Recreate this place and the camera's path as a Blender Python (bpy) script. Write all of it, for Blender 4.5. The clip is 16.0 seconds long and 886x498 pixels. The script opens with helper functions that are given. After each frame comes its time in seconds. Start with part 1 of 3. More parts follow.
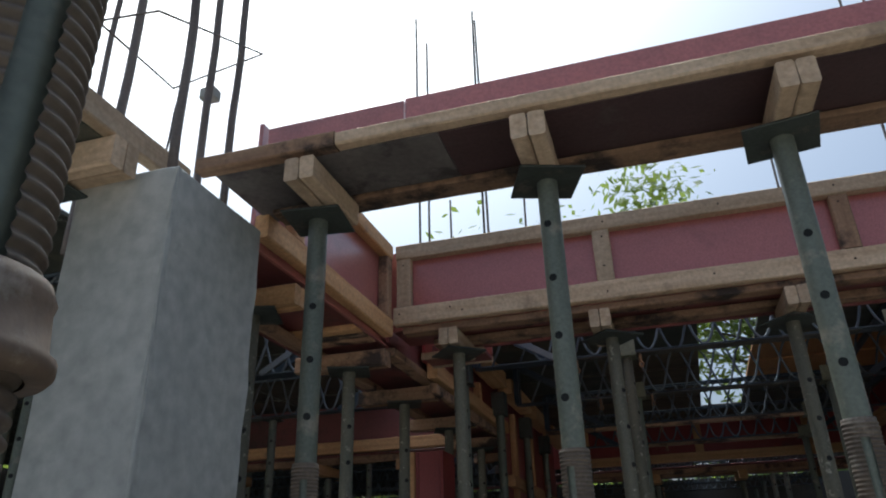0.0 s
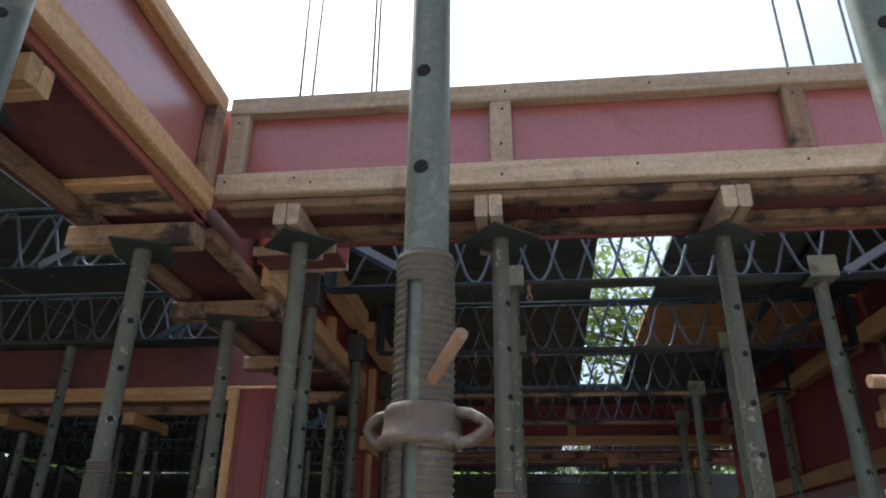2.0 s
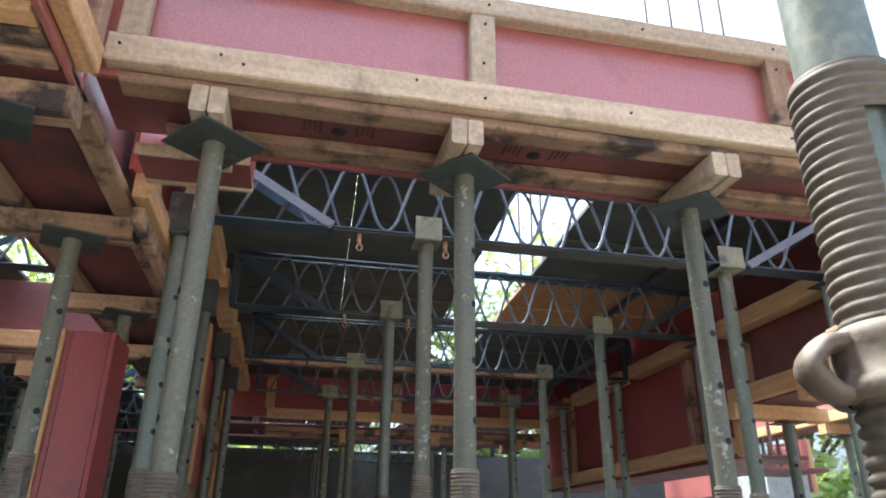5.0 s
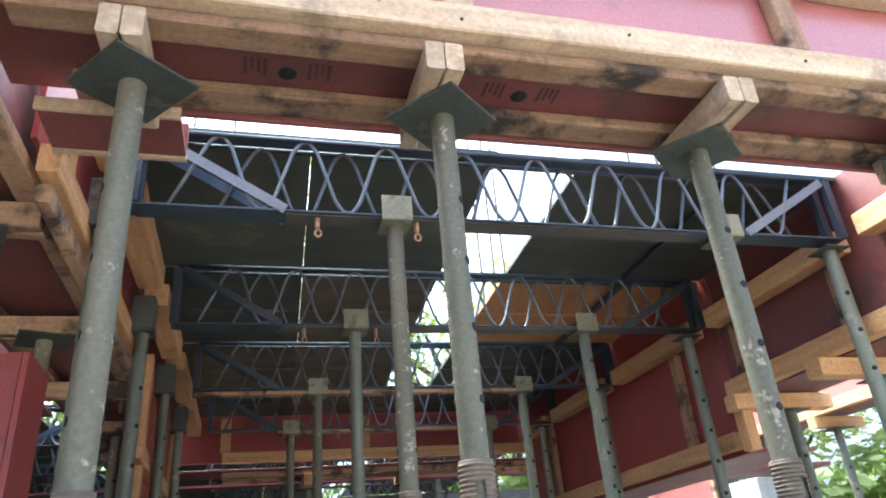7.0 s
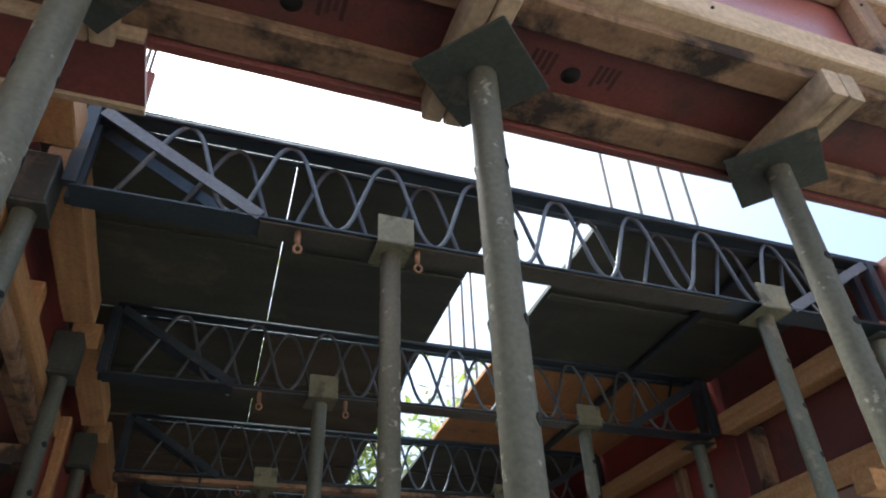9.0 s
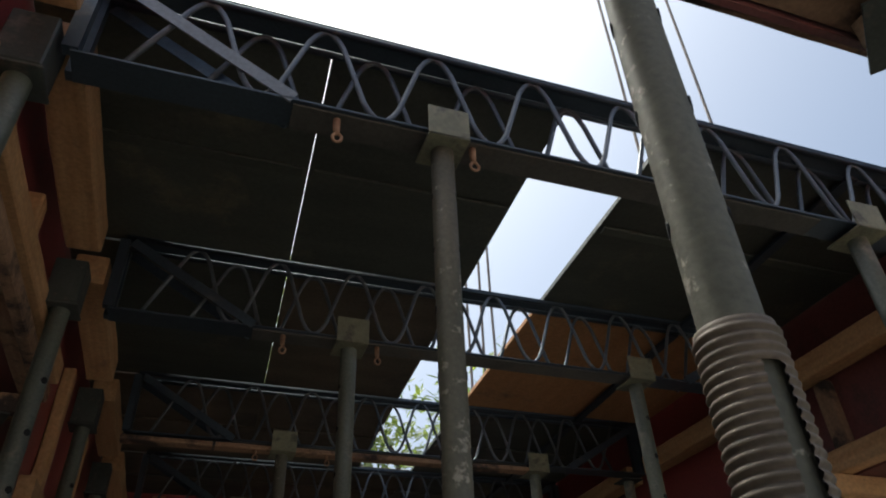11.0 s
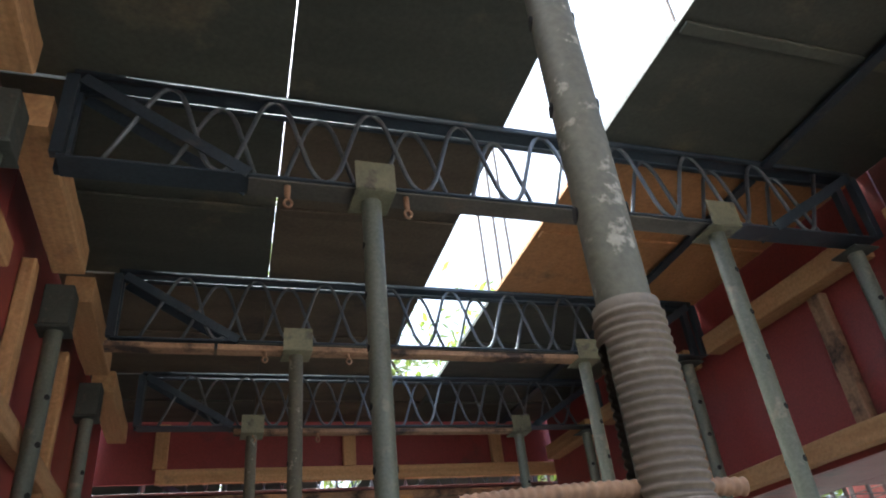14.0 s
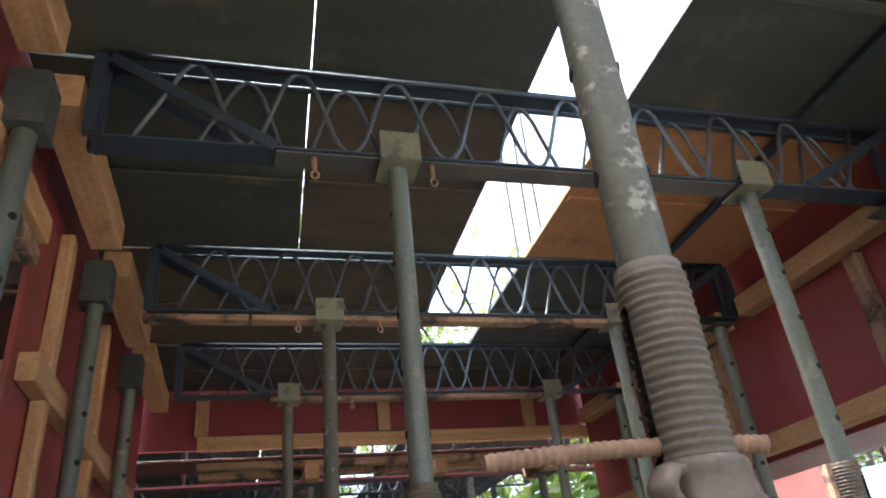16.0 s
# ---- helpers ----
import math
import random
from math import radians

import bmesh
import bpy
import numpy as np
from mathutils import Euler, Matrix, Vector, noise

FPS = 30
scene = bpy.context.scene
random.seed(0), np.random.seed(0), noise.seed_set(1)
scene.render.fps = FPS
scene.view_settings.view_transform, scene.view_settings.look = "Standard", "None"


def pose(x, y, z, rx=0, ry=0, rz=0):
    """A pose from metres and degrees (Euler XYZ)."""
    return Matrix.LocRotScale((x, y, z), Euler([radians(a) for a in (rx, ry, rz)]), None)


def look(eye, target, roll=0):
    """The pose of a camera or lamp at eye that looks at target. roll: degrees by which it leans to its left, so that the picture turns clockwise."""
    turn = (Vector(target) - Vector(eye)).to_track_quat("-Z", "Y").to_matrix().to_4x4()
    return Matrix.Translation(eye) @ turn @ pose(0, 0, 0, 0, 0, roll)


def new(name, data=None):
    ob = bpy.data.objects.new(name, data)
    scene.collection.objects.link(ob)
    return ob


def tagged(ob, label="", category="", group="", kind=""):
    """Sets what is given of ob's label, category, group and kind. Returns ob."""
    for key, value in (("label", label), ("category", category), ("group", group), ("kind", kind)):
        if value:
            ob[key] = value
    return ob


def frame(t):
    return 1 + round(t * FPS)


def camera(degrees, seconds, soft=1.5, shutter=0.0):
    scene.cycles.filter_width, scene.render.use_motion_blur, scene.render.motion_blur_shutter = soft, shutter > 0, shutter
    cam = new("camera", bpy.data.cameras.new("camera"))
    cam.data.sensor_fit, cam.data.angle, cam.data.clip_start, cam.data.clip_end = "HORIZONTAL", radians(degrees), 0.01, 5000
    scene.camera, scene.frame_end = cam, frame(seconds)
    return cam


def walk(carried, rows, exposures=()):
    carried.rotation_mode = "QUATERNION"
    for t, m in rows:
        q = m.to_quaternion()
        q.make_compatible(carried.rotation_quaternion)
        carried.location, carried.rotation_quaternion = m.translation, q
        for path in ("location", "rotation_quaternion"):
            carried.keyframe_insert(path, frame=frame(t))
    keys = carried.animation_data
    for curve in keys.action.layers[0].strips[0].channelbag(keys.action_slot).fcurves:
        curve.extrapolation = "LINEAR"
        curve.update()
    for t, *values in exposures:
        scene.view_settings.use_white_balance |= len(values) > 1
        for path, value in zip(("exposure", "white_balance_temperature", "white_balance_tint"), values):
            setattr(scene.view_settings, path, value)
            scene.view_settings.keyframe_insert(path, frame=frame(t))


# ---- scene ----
cam = camera(64.8, 16.0, soft=2.0)
EXPOSURES = [(0, 0.25, 5400, -3), (0.5, 0.6, 5400, -3), (1, 0.8, 5400, -3), (1.5, 1.05, 5400, -3), (2, 1.15, 5400, -3), (2.5, 1.4, 5400, -3), (3, 1.6, 5400, -3), (3.5, 2.3, 5400, -3), (4, 1.65, 5400, -3), (4.5, 1.3, 5400, -3), (5, 2.4, 5400, -3), (7.5, 2.95, 5400, -3), (8.2, 2.75, 5400, -3), (10.3, 0.3, 6000, -1), (10.5, 0.4, 6000, -1), (11, 0.75, 5900, -1), (11.5, 1.2, 5600, -1), (12.5, 2.15, 5600, -1), (14, 2.5, 5600, -1), (16, 2.9, 5600, -1)]
ROWS = [
    (0, (-0.039, -0.008, 1.579), (-0.547, 1.736, 2.415), -1.7),
    (0.5, (-0.059, 0.155, 1.545), (-0.582, 1.898, 2.374), -4.2),
    (1, (-0.056, 0.413, 1.53), (-0.505, 2.174, 2.365), -2.6),
    (1.5, (-0.034, 0.604, 1.535), (-0.401, 2.397, 2.34), -2.7),
    (2, (-0.105, 0.757, 1.492), (-0.311, 2.568, 2.315), 0.7),
    (2.1, (-0.12, 0.788, 1.503), (-0.386, 2.601, 2.305), 0.5),
    (2.5, (-0.187, 0.903, 1.559), (-0.07, 2.726, 2.374), -2.5),
    (3, (-0.289, 0.929, 1.526), (-0.183, 2.748, 2.352), -1.4),
    (3.5, (-0.375, 0.971, 1.519), (-0.428, 2.805, 2.315), 2.7),
    (4, (-0.428, 1.026, 1.571), (-0.354, 2.801, 2.491), -1.9),
    (4.5, (-0.438, 1.026, 1.568), (-0.246, 2.842, 2.383), -1.7),
    (5, (-0.516, 1.133, 1.524), (-0.134, 2.937, 2.299), 0.6),
    (5.2, (-0.572, 1.167, 1.54), (-0.063, 2.957, 2.272), -0.7),
    (7.3, (-0.505, 1.534, 1.474), (0.0, 3.211, 2.441), -5.8),
    (7.5, (-0.516, 1.574, 1.483), (-0.051, 3.205, 2.543), -3.6),
    (8, (-0.508, 1.741, 1.471), (0.091, 3.366, 2.472), -2.9),
    (8.2, (-0.491, 1.771, 1.473), (0.071, 3.385, 2.513), -2.4),
    (10.3, (-0.508, 2.222, 1.437), (0.127, 3.661, 2.673), -2.6),
    (10.5, (-0.514, 2.242, 1.438), (0.105, 3.729, 2.624), -3.6),
    (11, (-0.501, 2.269, 1.425), (0.062, 3.788, 2.598), -2.5),
    (11.5, (-0.521, 2.326, 1.437), (0.134, 3.823, 2.591), -4.4),
    (12, (-0.51, 2.425, 1.418), (0.065, 3.887, 2.655), -4.6),
    (12.5, (-0.468, 2.58, 1.457), (0.036, 3.909, 2.864), -8.0),
    (13, (-0.464, 2.728, 1.451), (0.054, 4.227, 2.669), -5.1),
    (13.5, (-0.466, 2.784, 1.462), (0.119, 4.349, 2.561), -6.9),
    (14, (-0.459, 2.804, 1.453), (0.143, 4.413, 2.478), -6.5),
    (14.5, (-0.453, 2.789, 1.449), (0.153, 4.417, 2.442), -6.8),
    (15, (-0.453, 2.791, 1.449), (0.151, 4.455, 2.379), -6.6),
    (15.5, (-0.452, 2.789, 1.446), (0.123, 4.465, 2.374), -6.6),
    (16, (-0.456, 2.793, 1.447), (0.07, 4.471, 2.4), -6.3),
]
walk(cam, [(t, look(eye, target, roll)) for t, eye, target, roll in ROWS], EXPOSURES)

# ---- light ----
world = bpy.data.worlds.new("world")
scene.world = world
world.use_nodes = True
wn = world.node_tree.nodes
sky = wn.new("ShaderNodeTexSky")
sky.sky_type, sky.sun_disc, sky.sun_elevation, sky.sun_rotation = "NISHITA", False, radians(67), radians(-42)
sky.air_density, sky.dust_density, sky.ozone_density = 0.7, 10.0, 0.3
world.node_tree.links.new(sky.outputs[0], wn["Background"].inputs[0])
wn["Background"].inputs[1].default_value = 0.15
sun = new("sun", bpy.data.lights.new("sun", "SUN"))
sun.data.energy, sun.data.angle, sun.data.color = 1.3, radians(25), (1.0, 0.96, 0.9)
sun.matrix_world = look((-2.4, 2.6, 8.2), (0, 0, 0))


# ---- materials ----
def material(name, base, second=None, rough=0.6, metal=0.0, scale=(8, 8, 8), amount=0.5, fine=60.0, bump=0.3,
             third=None, third_scale=3.0, third_from=0.55, third_to=0.7, vary=0.15, depth=0.004):
    """Two colours mixed by a coarse noise, a third laid over in stains, fine grain in colour and relief."""
    m = bpy.data.materials.new(name)
    m.use_nodes = True
    nt = m.node_tree
    n, link = nt.nodes, nt.links.new
    b = n["Principled BSDF"]
    co = n.new("ShaderNodeTexCoord")
    info = n.new("ShaderNodeObjectInfo")
    shift = n.new("ShaderNodeVectorMath")
    shift.operation = "MULTIPLY_ADD"
    link(info.outputs["Random"], shift.inputs[0])
    shift.inputs[1].default_value = (13.0, 17.0, 11.0)
    link(co.outputs["Object"], shift.inputs[2])
    mp = n.new("ShaderNodeMapping")
    mp.inputs["Scale"].default_value = scale
    link(shift.outputs[0], mp.inputs[0])
    a = n.new("ShaderNodeTexNoise")
    a.inputs["Scale"].default_value, a.inputs["Detail"].default_value = 1.0, 6.0
    link(mp.outputs[0], a.inputs["Vector"])
    ramp = n.new("ShaderNodeMapRange")
    ramp.inputs[1].default_value, ramp.inputs[2].default_value = 0.5 - amount / 2, 0.5 + amount / 2
    link(a.outputs[0], ramp.inputs[0])
    mix = n.new("ShaderNodeMix")
    mix.data_type = "RGBA"
    mix.inputs[6].default_value, mix.inputs[7].default_value = (*base, 1), (*(second or base), 1)
    link(ramp.outputs[0], mix.inputs[0])
    colour = mix.outputs[2]
    if third:
        s = n.new("ShaderNodeTexNoise")
        s.inputs["Scale"].default_value, s.inputs["Detail"].default_value, s.inputs["Roughness"].default_value = third_scale, 8.0, 0.65
        link(shift.outputs[0], s.inputs["Vector"])
        r3 = n.new("ShaderNodeMapRange")
        r3.inputs[1].default_value, r3.inputs[2].default_value = third_from, third_to
        link(s.outputs[0], r3.inputs[0])
        m3 = n.new("ShaderNodeMix")
        m3.data_type = "RGBA"
        link(r3.outputs[0], m3.inputs[0])
        link(colour, m3.inputs[6])
        m3.inputs[7].default_value = (*third, 1)
        colour = m3.outputs[2]
    f = n.new("ShaderNodeTexNoise")
    f.inputs["Scale"].default_value, f.inputs["Detail"].default_value = fine, 4.0
    link(shift.outputs[0], f.inputs["Vector"])
    hv = n.new("ShaderNodeHueSaturation")
    val = n.new("ShaderNodeMapRange")
    val.inputs[1].default_value, val.inputs[2].default_value = 0.0, 1.0
    val.inputs[3].default_value, val.inputs[4].default_value = 1 - vary, 1 + vary
    link(info.outputs["Random"], val.inputs[0])
    grain = n.new("ShaderNodeMapRange")
    grain.inputs[1].default_value, grain.inputs[2].default_value = 0.3, 0.7
    grain.inputs[3].default_value, grain.inputs[4].default_value = 0.85, 1.15
    link(f.outputs[0], grain.inputs[0])
    mul = n.new("ShaderNodeMath")
    mul.operation = "MULTIPLY"
    link(val.outputs[0], mul.inputs[0])
    link(grain.outputs[0], mul.inputs[1])
    link(mul.outputs[0], hv.inputs["Value"])
    link(colour, hv.inputs["Color"])
    link(hv.outputs[0], b.inputs["Base Color"])
    rr = n.new("ShaderNodeMapRange")
    rr.inputs[3].default_value, rr.inputs[4].default_value = max(rough - 0.12, 0.05), min(rough + 0.15, 1.0)
    link(a.outputs[0], rr.inputs[0])
    link(rr.outputs[0], b.inputs["Roughness"])
    b.inputs["Metallic"].default_value = metal
    add = n.new("ShaderNodeMath")
    link(a.outputs[0], add.inputs[0])
    link(f.outputs[0], add.inputs[1])
    bp = n.new("ShaderNodeBump")
    bp.inputs["Strength"].default_value, bp.inputs["Distance"].default_value = bump, depth
    link(add.outputs[0], bp.inputs["Height"])
    link(bp.outputs[0], b.inputs["Normal"])
    return m


WOOD = {}
WEATHERED = []
for ax, sc in (("x", (3, 45, 45)), ("y", (45, 3, 45)), ("z", (45, 45, 3))):
    WOOD[ax] = material("sawn_timber_" + ax, (0.58, 0.35, 0.17), (0.43, 0.23, 0.10), 0.75, 0, sc, 0.5, 90, 0.5,
                        (0.16, 0.11, 0.08), 5.0, 0.62, 0.76, 0.18)
    WOOD["pale_" + ax] = material("weathered_timber_" + ax, (0.54, 0.41, 0.285), (0.39, 0.275, 0.175), 0.8, 0, sc, 0.5, 90, 0.55,
                                  (0.17, 0.12, 0.085), 4.0, 0.58, 0.75, 0.18)
    WOOD["old_" + ax] = material("stained_timber_" + ax, (0.40, 0.25, 0.15), (0.25, 0.145, 0.09), 0.85, 0, sc, 0.5, 90, 0.6,
                                 (0.05, 0.035, 0.03), 6.0, 0.5, 0.62, 0.25)
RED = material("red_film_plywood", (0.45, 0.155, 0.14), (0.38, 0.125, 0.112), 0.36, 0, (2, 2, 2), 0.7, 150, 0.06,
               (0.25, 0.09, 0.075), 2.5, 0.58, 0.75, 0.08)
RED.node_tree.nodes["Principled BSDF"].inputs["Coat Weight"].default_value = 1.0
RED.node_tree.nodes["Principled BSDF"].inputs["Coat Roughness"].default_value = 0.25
# RED with the shade of the inner bays put into its colour, no coat.
RED_SHADED = material("shaded_red_plywood", (0.30, 0.05, 0.046), (0.21, 0.04, 0.04), 0.42, 0, (2, 2, 2), 0.7, 140, 0.08,
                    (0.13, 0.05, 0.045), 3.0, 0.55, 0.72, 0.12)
# Worn red plywood; its darkness also stands for shade on the right beam's side.
RED_WORN_SHADED = material("worn_shaded_red_plywood", (0.21, 0.062, 0.056), (0.14, 0.047, 0.044), 0.5, 0, (3, 3, 3), 0.6, 120, 0.15,
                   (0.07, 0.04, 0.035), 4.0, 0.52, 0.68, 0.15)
DARKPLY = material("dark_oiled_plywood", (0.082, 0.086, 0.068), (0.052, 0.057, 0.047), 0.5, 0, (2, 9, 2), 0.6, 80, 0.25,
                   (0.19, 0.155, 0.10), 3.5, 0.56, 0.76, 0.2)
BROWNPLY = material("brown_used_plywood", (0.14, 0.105, 0.07), (0.08, 0.065, 0.045), 0.65, 0, (3, 8, 3), 0.6, 80, 0.25,
                    (0.04, 0.035, 0.03), 3.0, 0.55, 0.7, 0.15)
NEWPLY = material("pale_plywood", (0.50, 0.25, 0.105), (0.40, 0.19, 0.075), 0.7, 0, (20, 3, 3), 0.6, 80, 0.2,
                  (0.16, 0.10, 0.06), 3.0, 0.6, 0.75, 0.12)
STEEL_BLUE = material("blue_painted_steel", (0.062, 0.082, 0.105), (0.042, 0.057, 0.075), 0.42, 0.35, (6, 6, 6), 0.6, 120, 0.1,
                      (0.12, 0.12, 0.12), 9.0, 0.6, 0.7, 0.1, 0.001)
ROD = material("grey_steel_rod", (0.15, 0.165, 0.185), (0.095, 0.11, 0.125), 0.42, 0.3, (20, 20, 20), 0.6, 200, 0.1, vary=0.1, depth=0.001)
GREEN = material("green_prop_paint", (0.165, 0.176, 0.142), (0.115, 0.126, 0.10), 0.42, 0.15, (9, 9, 4), 0.6, 140, 0.2,
                 (0.27, 0.245, 0.19), 11.0, 0.56, 0.68, 0.25, 0.0015)
CRUST = material("mortar_crusted_steel", (0.165, 0.15, 0.11), (0.10, 0.098, 0.075), 0.6, 0.1, (9, 9, 4), 0.6, 120, 0.35,
                 (0.34, 0.31, 0.25), 30.0, 0.60, 0.66, 0.2, 0.002)
THREAD = material("dirty_threaded_steel", (0.165, 0.125, 0.09), (0.10, 0.08, 0.062), 0.66, 0.1, (12, 12, 12), 0.6, 160, 0.2,
                  (0.24, 0.20, 0.16), 16.0, 0.58, 0.68, 0.15, 0.001)
CAST = material("dusty_cast_iron", (0.20, 0.145, 0.105), (0.13, 0.095, 0.07), 0.6, 0.2, (14, 14, 14), 0.6, 140, 0.3,
                (0.32, 0.28, 0.24), 20.0, 0.56, 0.66, 0.12, 0.0015)
RUST = material("rusty_bar", (0.36, 0.215, 0.13), (0.25, 0.14, 0.085), 0.8, 0.1, (20, 20, 20), 0.6, 160, 0.3, vary=0.15, depth=0.001)
REBAR = material("weathered_rebar", (0.20, 0.165, 0.145), (0.14, 0.115, 0.105), 0.7, 0.2, (20, 20, 5), 0.6, 160, 0.2, vary=0.15, depth=0.001)
CONCRETE = material("cast_concrete", (0.45, 0.45, 0.43), (0.36, 0.365, 0.35), 0.85, 0, (3, 3, 2), 0.6, 28, 0.12,
                    (0.22, 0.22, 0.21), 4.0, 0.6, 0.72, 0.04)
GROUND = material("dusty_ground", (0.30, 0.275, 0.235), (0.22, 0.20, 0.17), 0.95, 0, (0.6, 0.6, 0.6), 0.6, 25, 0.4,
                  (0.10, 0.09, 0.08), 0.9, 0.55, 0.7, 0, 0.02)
LEAF = material("leaf_green", (0.12, 0.17, 0.035), (0.07, 0.11, 0.025), 0.5, 0, (3, 3, 3), 0.6, 60, 0.1, vary=0.3)
ln = LEAF.node_tree.nodes
glow = ln.new("ShaderNodeBsdfTranslucent")
glow.inputs[0].default_value = (0.30, 0.38, 0.07, 1)
both = ln.new("ShaderNodeMixShader")
both.inputs[0].default_value = 0.5
LEAF.node_tree.links.new(ln["Principled BSDF"].outputs[0], both.inputs[1])
LEAF.node_tree.links.new(glow.outputs[0], both.inputs[2])
LEAF.node_tree.links.new(both.outputs[0], ln["Material Output"].inputs[0])
BARK = material("tree_bark", (0.14, 0.11, 0.08), (0.08, 0.065, 0.05), 0.9, 0, (6, 6, 1.5), 0.6, 40, 0.5, vary=0.1)
# Dark tone chosen so floor and walls bounce little light into the bays.
LOW_BOUNCE = material("low_bounce_dark", (0.085, 0.078, 0.068), (0.055, 0.05, 0.045), 0.95, 0, (1.5, 1.5, 1.5), 0.6, 40, 0.4, (0.12, 0.105, 0.09), 2.0, 0.55, 0.7, 0)
# Head plates have the shade under beams put into this colour; packers share it.
SHADED_DARKSTEEL = material("shaded_dark_steel", (0.075, 0.085, 0.075), (0.045, 0.05, 0.045), 0.6, 0.2, (14, 14, 14), 0.6, 120, 0.2, (0.14, 0.12, 0.10), 14.0, 0.56, 0.68, 0.15, 0.001)
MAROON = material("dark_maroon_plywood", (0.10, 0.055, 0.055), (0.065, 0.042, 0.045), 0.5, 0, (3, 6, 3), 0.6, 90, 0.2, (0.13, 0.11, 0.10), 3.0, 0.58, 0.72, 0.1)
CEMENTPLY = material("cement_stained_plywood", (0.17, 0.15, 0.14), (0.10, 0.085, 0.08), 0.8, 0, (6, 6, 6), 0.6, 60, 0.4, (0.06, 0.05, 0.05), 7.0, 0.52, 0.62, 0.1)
GALV = material("scratched_plate_paint", (0.25, 0.24, 0.15), (0.17, 0.17, 0.12), 0.6, 0.1, (14, 14, 14), 0.6, 100, 0.2,
                (0.10, 0.09, 0.07), 16.0, 0.55, 0.65, 0.25, 0.001)


# ---- building helpers ----
def thing(name, loc, label, category, group="", kind=""):
    ob = new(name)
    ob.location = loc
    ob.empty_display_size = 0.1
    return tagged(ob, label, category, group, kind)


def origin(ob):
    while ob.parent:
        ob = ob.parent
    return ob.location.copy()


def part(name, bm, mat, parent=None, label="", smooth=False):
    me = bpy.data.meshes.new(name)
    if parent:
        bmesh.ops.translate(bm, verts=bm.verts, vec=-origin(parent))
    if smooth:
        for f in bm.faces:
            f.smooth = True
    bm.to_mesh(me)
    bm.free()
    me.materials.append(mat)
    ob = new(name, me)
    ob.parent = parent
    return tagged(ob, label)


def box_into(bm, x0, x1, y0, y1, z0, z1, bevel=0.0):
    m = Matrix.LocRotScale(((x0 + x1) / 2, (y0 + y1) / 2, (z0 + z1) / 2), None, (abs(x1 - x0), abs(y1 - y0), abs(z1 - z0)))
    r = bmesh.ops.create_cube(bm, size=1.0, matrix=m)
    if bevel:
        es = list({e for v in r["verts"] for e in v.link_edges})
        bmesh.ops.bevel(bm, geom=es, offset=bevel, segments=1, affect="EDGES")
    return bm


def box(name, x0, x1, y0, y1, z0, z1, mat, parent=None, label="", bevel=0.0):
    return part(name, box_into(bmesh.new(), x0, x1, y0, y1, z0, z1, bevel), mat, parent, label)


def plank(name, x0, x1, y0, y1, z0, z1, parent=None, old=False, label="", rough=0.0016, mat=None):
    """A sawn board: chamfered corners, slightly uneven along its length."""
    size = (x1 - x0, y1 - y0, z1 - z0)
    k = size.index(max(size))
    u, v = [i for i in range(3) if i != k]
    lo, hi = (x0, y0, z0), (x1, y1, z1)
    cu, cv = (lo[u] + hi[u]) / 2, (lo[v] + hi[v]) / 2
    hu, hv = size[u] / 2, size[v] / 2
    c = min(0.004, hu * 0.3, hv * 0.3)
    ring = [(-hu + c, -hv), (hu - c, -hv), (hu, -hv + c), (hu, hv - c), (hu - c, hv), (-hu + c, hv), (-hu, hv - c), (-hu, -hv + c)]
    count = max(1, int(size[k] / 0.05))
    bm = bmesh.new()
    rows, sd = [], random.uniform(0, 100)
    for i in range(count + 1):
        s = lo[k] + size[k] * i / count
        row = []
        for j, (a, b) in enumerate(ring):
            p = [0, 0, 0]
            p[k] = s
            w = noise.noise_vector((s * 9, j * 0.7, sd)) * rough + noise.noise_vector((s * 2, sd, 3)) * rough
            p[u], p[v] = cu + a + w.x, cv + b + w.y
            row.append(bm.verts.new(p))
        rows.append(row)
    for r, q in zip(rows, rows[1:]):
        for j in range(8):
            bm.faces.new((r[j], r[(j + 1) % 8], q[(j + 1) % 8], q[j]))
    bm.faces.new(rows[0])
    bm.faces.new(list(reversed(rows[-1])))
    bmesh.ops.recalc_face_normals(bm, faces=bm.faces)
    return part(name, bm, mat or WOOD[("old_" if old else "pale_" if parent in WEATHERED else "") + "xyz"[k]], parent, label)


def tube_into(bm, points, radius, sides=8, caps=True):
    """A round bar along a line of points."""
    pts = [Vector(p) for p in points]
    rows = []
    up = None
    for i, p in enumerate(pts):
        d = (pts[min(i + 1, len(pts) - 1)] - pts[max(i - 1, 0)]).normalized()
        if up is None:
            up = d.orthogonal().normalized()
        up = (up - d * up.dot(d)).normalized()
        side = d.cross(up)
        r = radius[i] if isinstance(radius, (list, tuple)) else radius
        rows.append([bm.verts.new(p + (up * math.cos(a) + side * math.sin(a)) * r)
                     for a in [2 * math.pi * j / sides for j in range(sides)]])
    for r, q in zip(rows, rows[1:]):
        for j in range(sides):
            bm.faces.new((r[j], r[(j + 1) % sides], q[(j + 1) % sides], q[j])).smooth = True
    if caps:
        bm.faces.new(list(reversed(rows[0])))
        bm.faces.new(rows[-1])
    return bm


